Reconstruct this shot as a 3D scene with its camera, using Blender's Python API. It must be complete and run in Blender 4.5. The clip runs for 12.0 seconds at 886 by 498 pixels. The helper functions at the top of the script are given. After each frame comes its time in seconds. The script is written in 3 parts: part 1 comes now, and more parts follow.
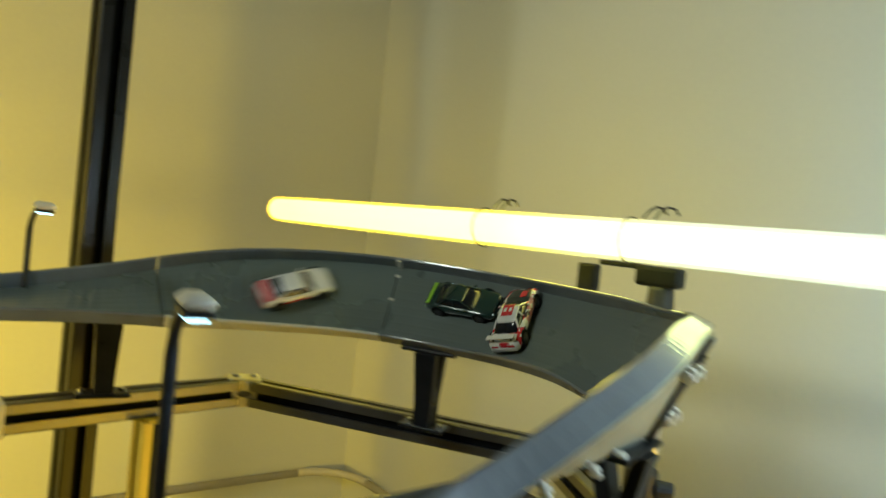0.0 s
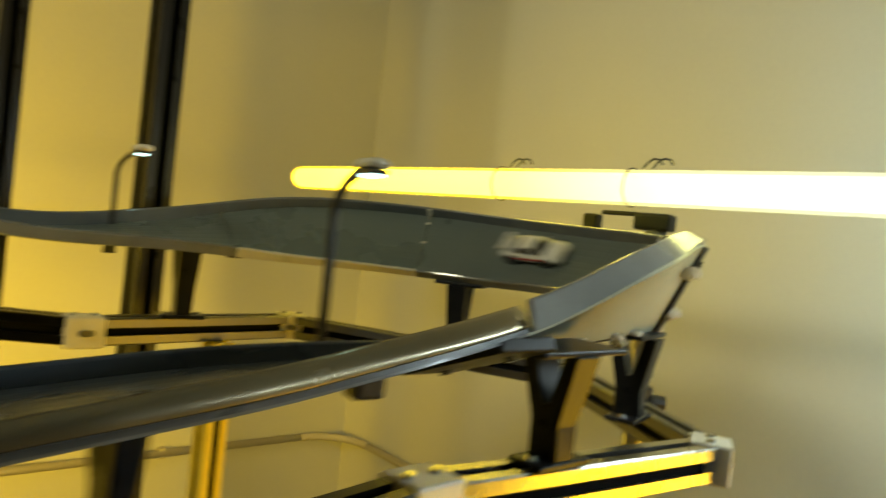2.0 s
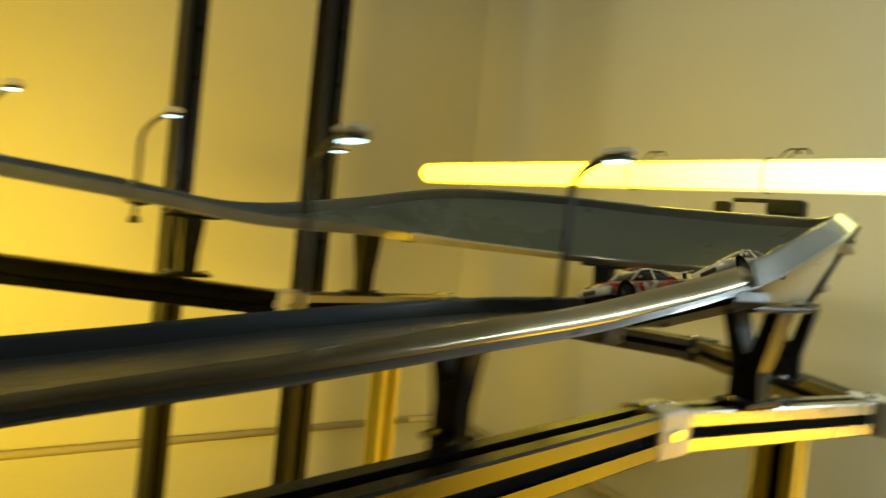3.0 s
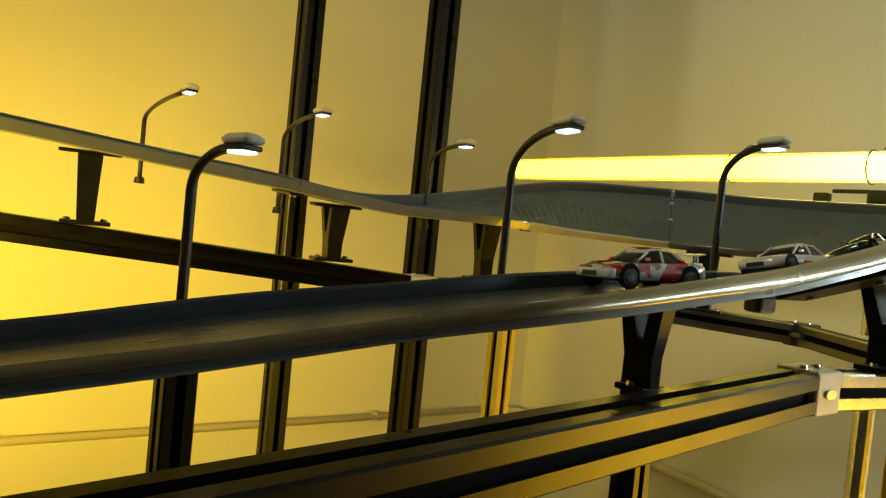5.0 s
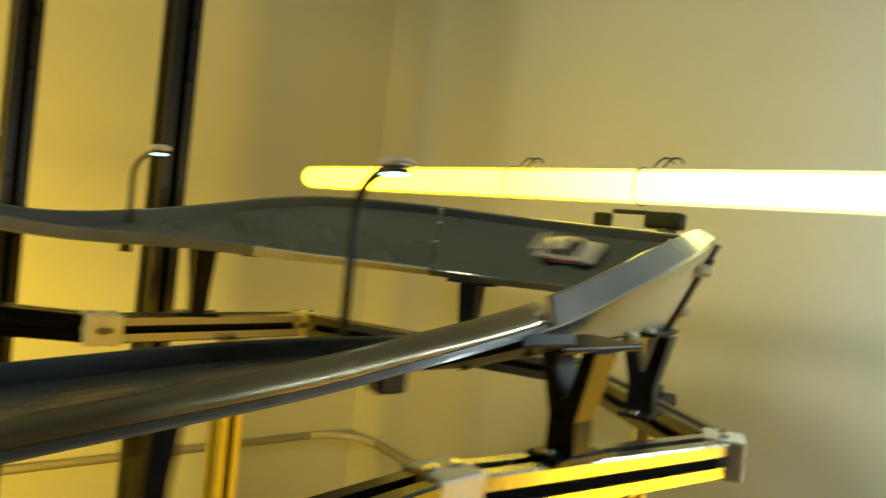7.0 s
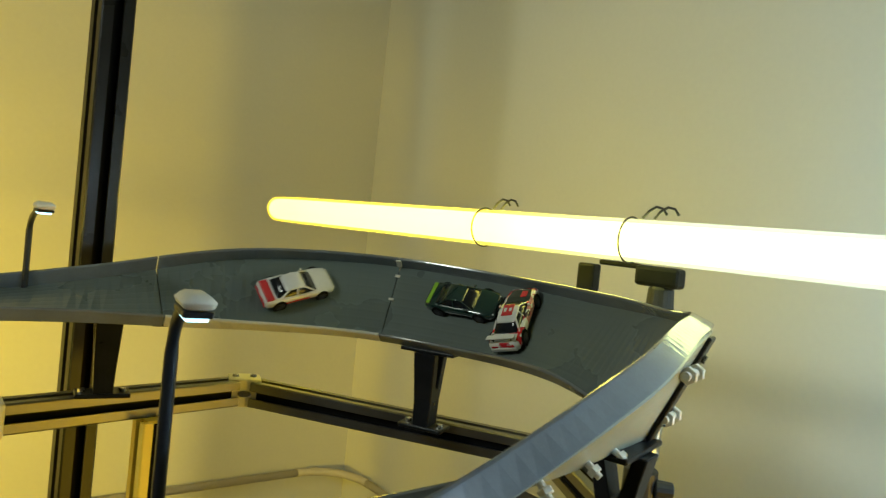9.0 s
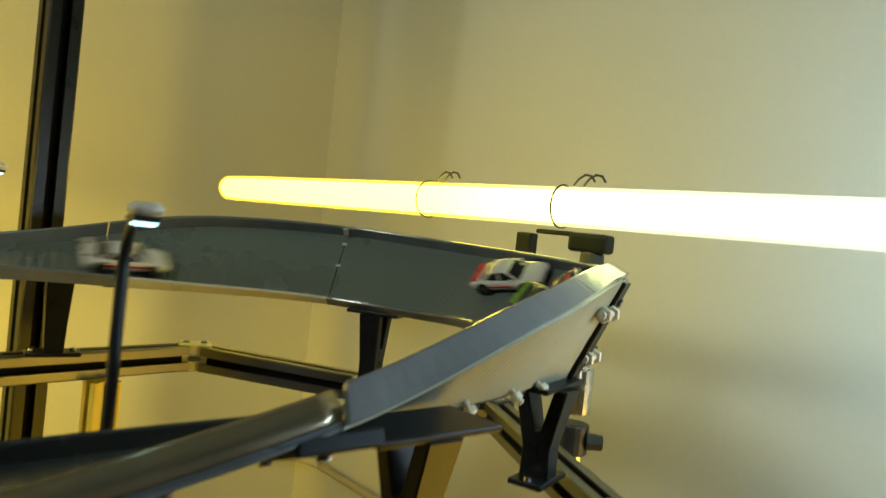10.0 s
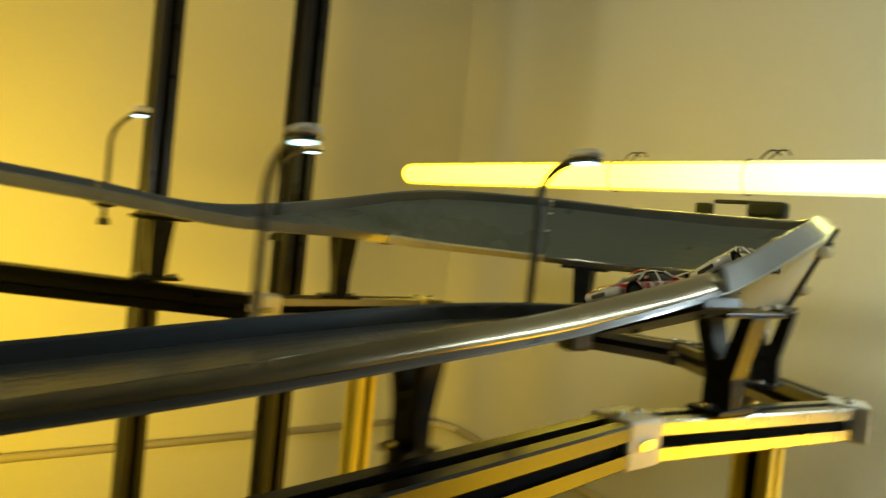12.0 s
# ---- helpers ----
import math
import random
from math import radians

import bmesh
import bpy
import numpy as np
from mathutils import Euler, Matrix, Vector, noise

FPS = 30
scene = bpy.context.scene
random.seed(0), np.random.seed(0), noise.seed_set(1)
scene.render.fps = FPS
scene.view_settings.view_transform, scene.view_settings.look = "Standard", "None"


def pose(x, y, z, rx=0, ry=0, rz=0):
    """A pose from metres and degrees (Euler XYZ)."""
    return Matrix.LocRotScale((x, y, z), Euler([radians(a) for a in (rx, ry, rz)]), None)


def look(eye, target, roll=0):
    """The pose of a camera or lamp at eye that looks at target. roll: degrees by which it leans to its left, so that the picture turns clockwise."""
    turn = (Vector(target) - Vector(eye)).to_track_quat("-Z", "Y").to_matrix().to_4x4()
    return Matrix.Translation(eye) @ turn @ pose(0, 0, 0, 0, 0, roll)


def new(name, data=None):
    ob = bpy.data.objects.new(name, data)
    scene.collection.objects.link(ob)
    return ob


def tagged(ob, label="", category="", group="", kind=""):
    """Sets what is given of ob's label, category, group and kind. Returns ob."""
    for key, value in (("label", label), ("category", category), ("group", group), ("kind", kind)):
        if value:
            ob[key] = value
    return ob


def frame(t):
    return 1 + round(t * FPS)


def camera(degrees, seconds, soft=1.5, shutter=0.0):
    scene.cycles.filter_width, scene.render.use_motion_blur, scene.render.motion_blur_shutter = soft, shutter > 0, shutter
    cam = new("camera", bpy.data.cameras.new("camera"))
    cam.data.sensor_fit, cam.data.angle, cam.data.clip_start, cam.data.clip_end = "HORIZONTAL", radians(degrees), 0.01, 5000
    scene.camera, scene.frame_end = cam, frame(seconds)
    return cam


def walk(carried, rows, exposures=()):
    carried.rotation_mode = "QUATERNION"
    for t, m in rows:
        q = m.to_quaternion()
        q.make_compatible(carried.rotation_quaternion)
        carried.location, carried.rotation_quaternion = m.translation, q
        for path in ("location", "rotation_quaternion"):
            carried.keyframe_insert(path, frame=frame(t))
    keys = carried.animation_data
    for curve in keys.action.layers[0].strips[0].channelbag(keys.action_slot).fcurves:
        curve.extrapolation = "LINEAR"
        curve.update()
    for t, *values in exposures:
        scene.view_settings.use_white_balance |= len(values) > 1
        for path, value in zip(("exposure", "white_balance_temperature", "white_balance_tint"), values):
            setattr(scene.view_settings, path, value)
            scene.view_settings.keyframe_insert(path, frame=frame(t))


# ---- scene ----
# The shot runs forwards, rests, runs back and runs forwards again: run(t) gives the place along it.
cam = camera(65.1, 12.0, soft=1.25, shutter=1.3)
PATH = [
    (0.0, (0.0, 0.0, 1.2), (-0.2049, 1.9888, 1.1489), 5.95),
    (0.5, (0.018, -0.0129, 1.1858), (-0.0996, 1.9832, 1.1437), 6.11),
    (1.0, (0.013, -0.0306, 1.1742), (-0.0668, 1.9675, 1.1372), 6.14),
    (1.5, (-0.0093, -0.0594, 1.1604), (-0.0945, 1.9385, 1.1286), 6.3),
    (2.0, (-0.0361, -0.0872, 1.1506), (-0.1533, 1.9091, 1.1165), 6.25),
    (2.5, (-0.0738, -0.1219, 1.1406), (-0.2763, 1.8673, 1.096), 5.88),
    (3.0, (-0.112, -0.1605, 1.1306), (-0.3919, 1.8191, 1.0762), 5.86),
    (3.5, (-0.1701, -0.2151, 1.1139), (-0.5571, 1.7461, 1.0514), 5.78),
]


RUN = [(0, 0), (3.5, 3.5), (3.5333, 3.53), (5.4667, 3.53), (5.5, 3.5), (5.8, 3.21), (6.0, 3.1), (6.1, 2.97), (6.5, 2.5), (6.8, 2.2), (7.0, 2.09), (7.2, 1.83), (7.5, 1.5), (7.7, 1.3),
       (9.0, 0), (9.12, 0), (9.5, 0.42), (10, 0.9), (10.5, 1.39), (11, 1.87), (11.5, 2.385), (12, 2.87)]


def run(t):
    return float(np.interp(t, [r[0] for r in RUN], [r[1] for r in RUN]))


def catmull(rows, x):
    """Smooth values at x from rows (x, values...) with rising x."""
    xs = [r[0] for r in rows]
    if x <= xs[0]:
        i = 0
    else:
        i = min(max(k for k in range(len(xs)) if xs[k] <= x), len(xs) - 2)
    p1, p2 = np.array(rows[i][1:], float), np.array(rows[i + 1][1:], float)
    h = xs[i + 1] - xs[i]
    u = (x - xs[i]) / h
    m1 = (p2 - np.array(rows[i - 1][1:], float)) / (xs[i + 1] - xs[i - 1]) * h if i > 0 else p2 - p1
    m2 = (np.array(rows[i + 2][1:], float) - p1) / (xs[i + 2] - xs[i]) * h if i + 2 < len(xs) else p2 - p1
    return (2 * u**3 - 3 * u**2 + 1) * p1 + (u**3 - 2 * u**2 + u) * m1 + (3 * u**2 - 2 * u**3) * p2 + (u**3 - u**2) * m2


FLAT = [(t, *eye, *target, roll) for t, eye, target, roll in PATH]
TIMES = sorted([round(0.1 * k, 1) for k in range(121)] + [3.4667, 3.5333, 5.4667, 5.5333])
PLAN = 1.3  # metres to one unit of the plan below


def eye_pose(t):
    v = catmull(FLAT, run(t))
    return look(tuple(PLAN * v[:3]), tuple(PLAN * v[3:6]), v[6])


# the clip's camera drifts in white balance: cooler over the bend, warmer over the straight
BALANCE = [(0.0, 0.56, 5950, 0), (1.0, 0.54, 6400, 0), (2.0, 0.48, 7900, 0), (3.6, 0.36, 7700, 3)]
walk(cam, [(t, eye_pose(t)) for t in TIMES], [(t, *catmull(BALANCE, run(t))) for t in TIMES])

# ---- light ----
world = bpy.data.worlds.new("room_air")
scene.world = world
world.use_nodes = True
world.node_tree.nodes["Background"].inputs[0].default_value = (0.9, 0.85, 0.7, 1)
world.node_tree.nodes["Background"].inputs[1].default_value = 0.05


def area_lamp(name, eye, target, size, power, colour):
    data = bpy.data.lights.new(name, "AREA")
    data.shape, data.size, data.size_y = "RECTANGLE", size[0], size[1]
    data.energy, data.color = power, colour
    ob = new(name, data)
    ob.matrix_world = look(eye, target)
    return ob


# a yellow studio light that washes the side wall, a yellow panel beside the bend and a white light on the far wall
washer = area_lamp("yellow_wall_washer", (-1.00, -0.85, 1.34), (-1.15, 0.84, 1.27), (0.3, 0.3), 5.4, (1.0, 0.68, 0.08))
washer.data.spread = radians(60)
side = area_lamp("yellow_side_panel", (0.56, 0.41, 0.90), (-0.15, 0.30, 1.08), (0.34, 0.68), 2.0, (1.0, 0.56, 0.01))
side.data.spread = radians(120)
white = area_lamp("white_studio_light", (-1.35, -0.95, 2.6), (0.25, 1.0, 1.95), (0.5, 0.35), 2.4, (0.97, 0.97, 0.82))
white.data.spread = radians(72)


# ---- materials ----
def material(name, base, rough=0.5, metal=0.0, vary=0.12, scale=60.0, bump=0.15, fine=900.0, spec=0.5, coat=0.0):
    """A surface with stains at one scale, grain at a finer one and light relief."""
    mat = bpy.data.materials.new(name)
    mat.use_nodes = True
    t = mat.node_tree
    b = t.nodes["Principled BSDF"]
    b.inputs["Metallic"].default_value = metal
    b.inputs["Specular IOR Level"].default_value = spec
    b.inputs["Coat Weight"].default_value = coat
    co = t.nodes.new("ShaderNodeTexCoord")
    n1, n2 = t.nodes.new("ShaderNodeTexNoise"), t.nodes.new("ShaderNodeTexNoise")
    n1.inputs["Scale"].default_value, n1.inputs["Detail"].default_value = scale, 4
    n2.inputs["Scale"].default_value, n2.inputs["Detail"].default_value = fine, 3
    for n in (n1, n2):
        t.links.new(co.outputs["Object"], n.inputs["Vector"])
    add = t.nodes.new("ShaderNodeMath")
    add.operation = "MULTIPLY_ADD"
    add.inputs[1].default_value = 0.35
    t.links.new(n2.outputs["Fac"], add.inputs[0])
    t.links.new(n1.outputs["Fac"], add.inputs[2])
    ramp = t.nodes.new("ShaderNodeMapRange")
    ramp.inputs["From Min"].default_value, ramp.inputs["From Max"].default_value = 0.4, 0.95
    t.links.new(add.outputs[0], ramp.inputs["Value"])
    mix = t.nodes.new("ShaderNodeMix")
    mix.data_type = "RGBA"
    mix.inputs["A"].default_value = (*[c * (1 - vary) for c in base], 1)
    mix.inputs["B"].default_value = (*[min(1, c * (1 + vary)) for c in base], 1)
    t.links.new(ramp.outputs[0], mix.inputs["Factor"])
    t.links.new(mix.outputs["Result"], b.inputs["Base Color"])
    r = t.nodes.new("ShaderNodeMapRange")
    r.inputs["To Min"].default_value, r.inputs["To Max"].default_value = max(0.03, rough - 0.08), min(1, rough + 0.08)
    t.links.new(n1.outputs["Fac"], r.inputs["Value"])
    t.links.new(r.outputs[0], b.inputs["Roughness"])
    bp = t.nodes.new("ShaderNodeBump")
    bp.inputs["Strength"].default_value, bp.inputs["Distance"].default_value = bump, 0.0006
    t.links.new(n2.outputs["Fac"], bp.inputs["Height"])
    t.links.new(bp.outputs[0], b.inputs["Normal"])
    return mat


def glow(name, colour, strength):
    mat = bpy.data.materials.new(name)
    mat.use_nodes = True
    b = mat.node_tree.nodes["Principled BSDF"]
    b.inputs["Base Color"].default_value = (0.06, 0.06, 0.06, 1)
    b.inputs["Roughness"].default_value = 0.6
    b.inputs["Emission Color"].default_value = (*colour, 1)
    b.inputs["Emission Strength"].default_value = strength
    return mat


def deck_material(name, base):
    """Dark printed plastic with fine layer lines that run along the track (across is the UV's second axis)."""
    mat = material(name, base, 0.28, 0, 0.08, 18, 0.06, 700, 0.75)
    t = mat.node_tree
    uv = t.nodes.new("ShaderNodeUVMap")
    sep = t.nodes.new("ShaderNodeSeparateXYZ")
    t.links.new(uv.outputs[0], sep.inputs[0])
    w = t.nodes.new("ShaderNodeMath")
    w.operation = "MULTIPLY"
    w.inputs[1].default_value = math.pi / 0.0071
    t.links.new(sep.outputs[1], w.inputs[0])
    s = t.nodes.new("ShaderNodeMath")
    s.operation = "SINE"
    t.links.new(w.outputs[0], s.inputs[0])
    p = t.nodes.new("ShaderNodeMath")
    p.operation = "POWER"
    p.inputs[1].default_value = 8
    ab = t.nodes.new("ShaderNodeMath")
    ab.operation = "ABSOLUTE"
    t.links.new(s.outputs[0], ab.inputs[0])
    t.links.new(ab.outputs[0], p.inputs[0])
    bp = t.nodes.new("ShaderNodeBump")
    bp.invert = True
    bp.inputs["Strength"].default_value, bp.inputs["Distance"].default_value = 0.22, 0.0006
    t.links.new(p.outputs[0], bp.inputs["Height"])
    old = t.nodes["Bump"]
    t.links.new(old.outputs[0], bp.inputs["Normal"])
    t.links.new(bp.outputs[0], t.nodes["Principled BSDF"].inputs["Normal"])
    return mat


M_WALL = material("wall_paint", (0.60, 0.585, 0.48), 0.75, 0, 0.05, 2.2, 0.25, 160)
M_FLOOR = material("floor_concrete", (0.3, 0.28, 0.25), 0.6, 0, 0.15, 4, 0.3, 90)
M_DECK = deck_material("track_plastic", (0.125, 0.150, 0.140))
# same plastic; the weaker light on the lower sections is put into its colour
M_DECK_SHADED = deck_material("shaded_track_plastic", (0.048, 0.058, 0.068))
M_RIM = material("rim_plastic", (0.16, 0.175, 0.185), 0.17, 0, 0.15, 40, 0.04, 700, 1.0, 0.6)
M_GUTTER = material("satin_metal_rim", (0.36, 0.31, 0.20), 0.24, 0.85, 0.1, 40, 0.03, 700, 0.6, 0.4)
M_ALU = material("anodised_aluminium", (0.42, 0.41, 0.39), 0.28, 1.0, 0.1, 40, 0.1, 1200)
# two darker copies of the rail metal, with shade and dark reflections coloured in
M_SHADEALU = material("shaded_aluminium", (0.17, 0.167, 0.157), 0.44, 1.0, 0.1, 40, 0.1, 1200)
M_DEEPSHADEALU = material("deep_shaded_aluminium", (0.045, 0.046, 0.047), 0.3, 1.0, 0.1, 40, 0.1, 1200)
M_DARKALU = material("black_aluminium", (0.014, 0.014, 0.014), 0.3, 0.0, 0.15, 40, 0.1, 1200, 0.2)
# black that draws the shade in rail slots and wheel openings
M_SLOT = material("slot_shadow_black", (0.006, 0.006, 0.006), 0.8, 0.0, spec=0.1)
M_BLACK = material("black_plastic", (0.018, 0.019, 0.021), 0.42, 0, 0.2, 70, 0.2, 700)
M_FORK = material("matt_black_plastic", (0.014, 0.015, 0.017), 0.3, 0, 0.2, 70, 0.15, 700, 0.11)
# pale olive tone: the wall's reflection in dark plastic, put into the colour
M_SHELL = material("wall_reflection_tone", (0.38, 0.39, 0.30), 0.22, 0, 0.08, 12, 0.0, 300, 0.6)
M_LIP = material("pale_grey_plastic", (0.60, 0.61, 0.57), 0.3, 0, 0.08, 60, 0.05, 700, 0.5)
M_WHITE = material("cream_plastic", (0.74, 0.71, 0.6), 0.42, 0, 0.08, 90, 0.15, 800)
M_STEEL = material("bright_steel", (0.62, 0.62, 0.6), 0.25, 1.0, 0.08, 120, 0.1, 900)
M_PIPE = material("cable_duct_paint", (0.50, 0.45, 0.33), 0.5, 0, 0.06, 14, 0.1, 300)
M_YELLOW = material("yellow_post_surface", (0.85, 0.64, 0.09), 0.4, 0, 0.1, 40, 0.1, 700)
M_LED = glow("led_cool", (0.50, 0.86, 1.0), 2.6)


def along_tube(name, stops, way, strength, clear=0.0):
    """Light whose colour changes along the tube: stops of (metres of the plan, colour); clear lets the core show through a sleeve."""
    mat = bpy.data.materials.new(name)
    mat.use_nodes = True
    t = mat.node_tree
    b = t.nodes["Principled BSDF"]
    b.inputs["Base Color"].default_value = (0.3, 0.3, 0.28, 1)
    b.inputs["Roughness"].default_value = 0.5
    b.inputs["Emission Strength"].default_value = strength
    co = t.nodes.new("ShaderNodeTexCoord")
    dot = t.nodes.new("ShaderNodeVectorMath")
    dot.operation = "DOT_PRODUCT"
    dot.inputs[1].default_value = way
    t.links.new(co.outputs["Object"], dot.inputs[0])
    ramp = t.nodes.new("ShaderNodeValToRGB")
    e = ramp.color_ramp.elements
    for k, (d, c) in enumerate(stops):
        x = e[k] if k < 2 else e.new(d)
        x.position, x.color = d, (*c, 1)
    t.links.new(dot.outputs["Value"], ramp.inputs[0])
    t.links.new(ramp.outputs[0], b.inputs["Emission Color"])
    if clear:
        see = t.nodes.new("ShaderNodeBsdfTransparent")
        mix = t.nodes.new("ShaderNodeMixShader")
        mix.inputs[0].default_value = 1 - clear
        t.links.new(see.outputs[0], mix.inputs[1])
        t.links.new(b.outputs[0], mix.inputs[2])
        t.links.new(mix.outputs[0], t.nodes["Material Output"].inputs["Surface"])
    return mat


TD = Vector((0.256, -0.213, 0.0008)).normalized()
M_TUBE = along_tube("tube_core", [(0.0, (1.0, 0.68, 0.050)), (0.34, (1.0, 0.76, 0.068)), (0.50, (0.34, 0.34, 0.095)), (0.66, (0.24, 0.27, 0.10))], TD, 11.0)
M_TUBE_C = glow("tube_cool", (0.60, 0.78, 1.0), 26.0)
# faint see-through glow that draws the coloured halo at the tube's edges
M_HALO = along_tube("tube_halo", [(0.0, (1.0, 0.60, 0.0)), (0.36, (1.0, 0.68, 0.04)), (0.52, (0.62, 0.66, 0.50)), (0.80, (0.50, 0.56, 0.62))], TD, 1.2, 0.62)


# ---- mesh helpers ----
def part(name, bm, mat, parent=None, label="", smooth=False):
    me = bpy.data.meshes.new(name)
    bmesh.ops.recalc_face_normals(bm, faces=bm.faces)
    bm.to_mesh(me)
    bm.free()
    me.materials.append(mat)
    if smooth:
        for p in me.polygons:
            p.use_smooth = True
    ob = new(name, me)
    if parent:
        ob.parent = parent
    if label:
        ob["label"] = label
    return ob


def empty(name, m, label, category, group="", kind=""):
    ob = new(name)
    ob.empty_display_size = 0.01
    ob.matrix_world = m
    return tagged(ob, label, category, group, kind)


def box(size, at=(0, 0, 0), bevel=0.0, turn=None, bm=None, seg=2):
    one = bmesh.new()
    bmesh.ops.create_cube(one, size=1)
    bmesh.ops.scale(one, vec=size, verts=one.verts)
    if bevel:
        bmesh.ops.bevel(one, geom=one.edges[:], offset=bevel, segments=seg, affect="EDGES", profile=0.5)
    m = Matrix.Translation(at) @ (turn or Matrix())
    bmesh.ops.transform(one, matrix=m, verts=one.verts)
    return join(bm, one)


def join(bm, one):
    if bm is None:
        return one
    me = bpy.data.meshes.new("join")
    one.to_mesh(me)
    one.free()
    bm.from_mesh(me)
    bpy.data.meshes.remove(me)
    return bm


def cone(r1, r2, depth, at=(0, 0, 0), turn=None, bm=None, seg=20, bevel=0.0):
    one = bmesh.new()
    bmesh.ops.create_cone(one, cap_ends=True, segments=seg, radius1=r1, radius2=r2, depth=depth)
    if bevel:
        rims = [e for e in one.edges if any(len(f.verts) > 4 for f in e.link_faces)]
        bmesh.ops.bevel(one, geom=rims, offset=bevel, segments=2, affect="EDGES", profile=0.5)
    bmesh.ops.transform(one, matrix=Matrix.Translation(at) @ (turn or Matrix()), verts=one.verts)
    return join(bm, one)


def sweep(points, radius, seg=10, bm=None):
    """A round bar along a line of points; radius may be a number or one for each point."""
    one = bmesh.new()
    pts = [Vector(p) for p in points]
    rings = []
    up = Vector((0.13, 0.31, 0.94)).normalized()
    for i, p in enumerate(pts):
        d = (pts[min(i + 1, len(pts) - 1)] - pts[max(i - 1, 0)]).normalized()
        a = d.cross(up).normalized()
        b = a.cross(d)
        r = radius[i] if isinstance(radius, (list, tuple)) else radius
        rings.append([one.verts.new(p + r * (math.cos(k * 2 * math.pi / seg) * a + math.sin(k * 2 * math.pi / seg) * b)) for k in range(seg)])
    for r0, r1 in zip(rings, rings[1:]):
        for k in range(seg):
            one.faces.new((r0[k], r0[(k + 1) % seg], r1[(k + 1) % seg], r1[k]))
    one.faces.new(rings[0])
    one.faces.new(rings[-1])
    return join(bm, one)


def prism(outline, depth, at=Matrix(), bm=None, bevel=0.0):
    """A flat outline in x and z, pulled depth thick along y."""
    one = bmesh.new()
    a = [one.verts.new((x, -depth / 2, z)) for x, z in outline]
    b = [one.verts.new((x, depth / 2, z)) for x, z in outline]
    one.faces.new(a)
    one.faces.new(b)
    n = len(outline)
    for i in range(n):
        one.faces.new((a[i], a[(i + 1) % n], b[(i + 1) % n], b[i]))
    bmesh.ops.recalc_face_normals(one, faces=one.faces)
    if bevel:
        bmesh.ops.bevel(one, geom=one.edges[:], offset=bevel, segments=1, affect="EDGES")
    bmesh.ops.transform(one, matrix=at, verts=one.verts)
    return join(bm, one)


# ---- room ----
CORNER = Vector((-0.268, 1.243, 0))
LEFT_WAY = Vector((-0.723, -0.690, 0)).normalized()
RIGHT_WAY = Vector((-LEFT_WAY.y, LEFT_WAY.x, 0))
if RIGHT_WAY.x < 0:
    RIGHT_WAY = -RIGHT_WAY
SPAN, HIGH, THICK = 5.0, 2.7, 0.1


def wall(name, a, b, label):
    """A wall 12 cm thick whose room side runs from a to b."""
    d = b - a
    mid = (a + b) / 2
    inside = (CORNER + (LEFT_WAY + RIGHT_WAY) * SPAN / 2) - mid
    n = Vector((-d.y, d.x, 0)).normalized()
    if n.dot(inside) > 0:
        n = -n
    c = mid + n * THICK / 2 + Vector((0, 0, HIGH / 2))
    turn = Matrix.Rotation(math.atan2(d.y, d.x), 4, "Z")
    ob = part(name, box((d.length, THICK, HIGH), (0, 0, 0)), M_WALL)
    ob.matrix_world = Matrix.Translation(c) @ turn
    tagged(ob, label, "wall", kind="structure")


P_L, P_R = CORNER + LEFT_WAY * SPAN, CORNER + RIGHT_WAY * SPAN
P_F = P_L + RIGHT_WAY * SPAN
wall("wall_west", CORNER, P_L, "plain cream wall washed with yellow light")
wall("wall_north", CORNER, P_R, "plain cream wall behind the light tube")
wall("wall_south", P_L, P_F, "plain cream wall closing the room")
wall("wall_east", P_R, P_F, "plain cream wall closing the room")
slab_mid = CORNER + (LEFT_WAY + RIGHT_WAY) * SPAN / 2
slab_turn = Matrix.Rotation(math.atan2(LEFT_WAY.y, LEFT_WAY.x), 4, "Z")
for nm, z, mt, lb in (("floor", -0.05, M_FLOOR, "grey concrete floor of the room"), ("ceiling", HIGH + 0.05, M_WALL, "plain cream ceiling")):
    ob = part(nm, box((SPAN + 0.3, SPAN + 0.3, 0.1)), mt)
    ob.matrix_world = Matrix.Translation(slab_mid + Vector((0, 0, z))) @ slab_turn
    tagged(ob, lb, nm, kind="structure")

# cable duct along both walls, bent round the corner
DUCT_Z = 0.757
INW = (LEFT_WAY + RIGHT_WAY).normalized()
duct = empty("cable_duct", Matrix.Translation(CORNER + Vector((0, 0, DUCT_Z))), "cream painted cable duct running along both walls", "cable duct")
part("straight_run", sweep([LEFT_WAY * d + RIGHT_WAY * 0.012 for d in (3.2, 2.0, 1.0, 0.1)], 0.0065, 8), M_PIPE, duct, smooth=True)
bend = []
for k in range(9):
    a = k / 8 * math.pi / 2
    bend.append(LEFT_WAY * (0.1 - 0.088 * math.sin(a)) + RIGHT_WAY * (0.012 + 0.088 * (1 - math.cos(a))))
part("bend", sweep(bend, 0.0067, 8), M_PIPE, duct, smooth=True)
part("straight_run", sweep([LEFT_WAY * 0.012 + RIGHT_WAY * d for d in (0.1, 1.0, 2.0, 3.2)], 0.0065, 8), M_PIPE, duct, smooth=True)
for d in (0.35, 0.95, 1.6, 2.3):
    for way, off in ((LEFT_WAY, RIGHT_WAY), (RIGHT_WAY, LEFT_WAY)):
        spot = way * d + off * 0.009
        part("clip", box((0.012, 0.016, 0.017), spot, 0.002, Matrix.Rotation(math.atan2(way.y, way.x), 4, "Z")), M_PIPE, duct)

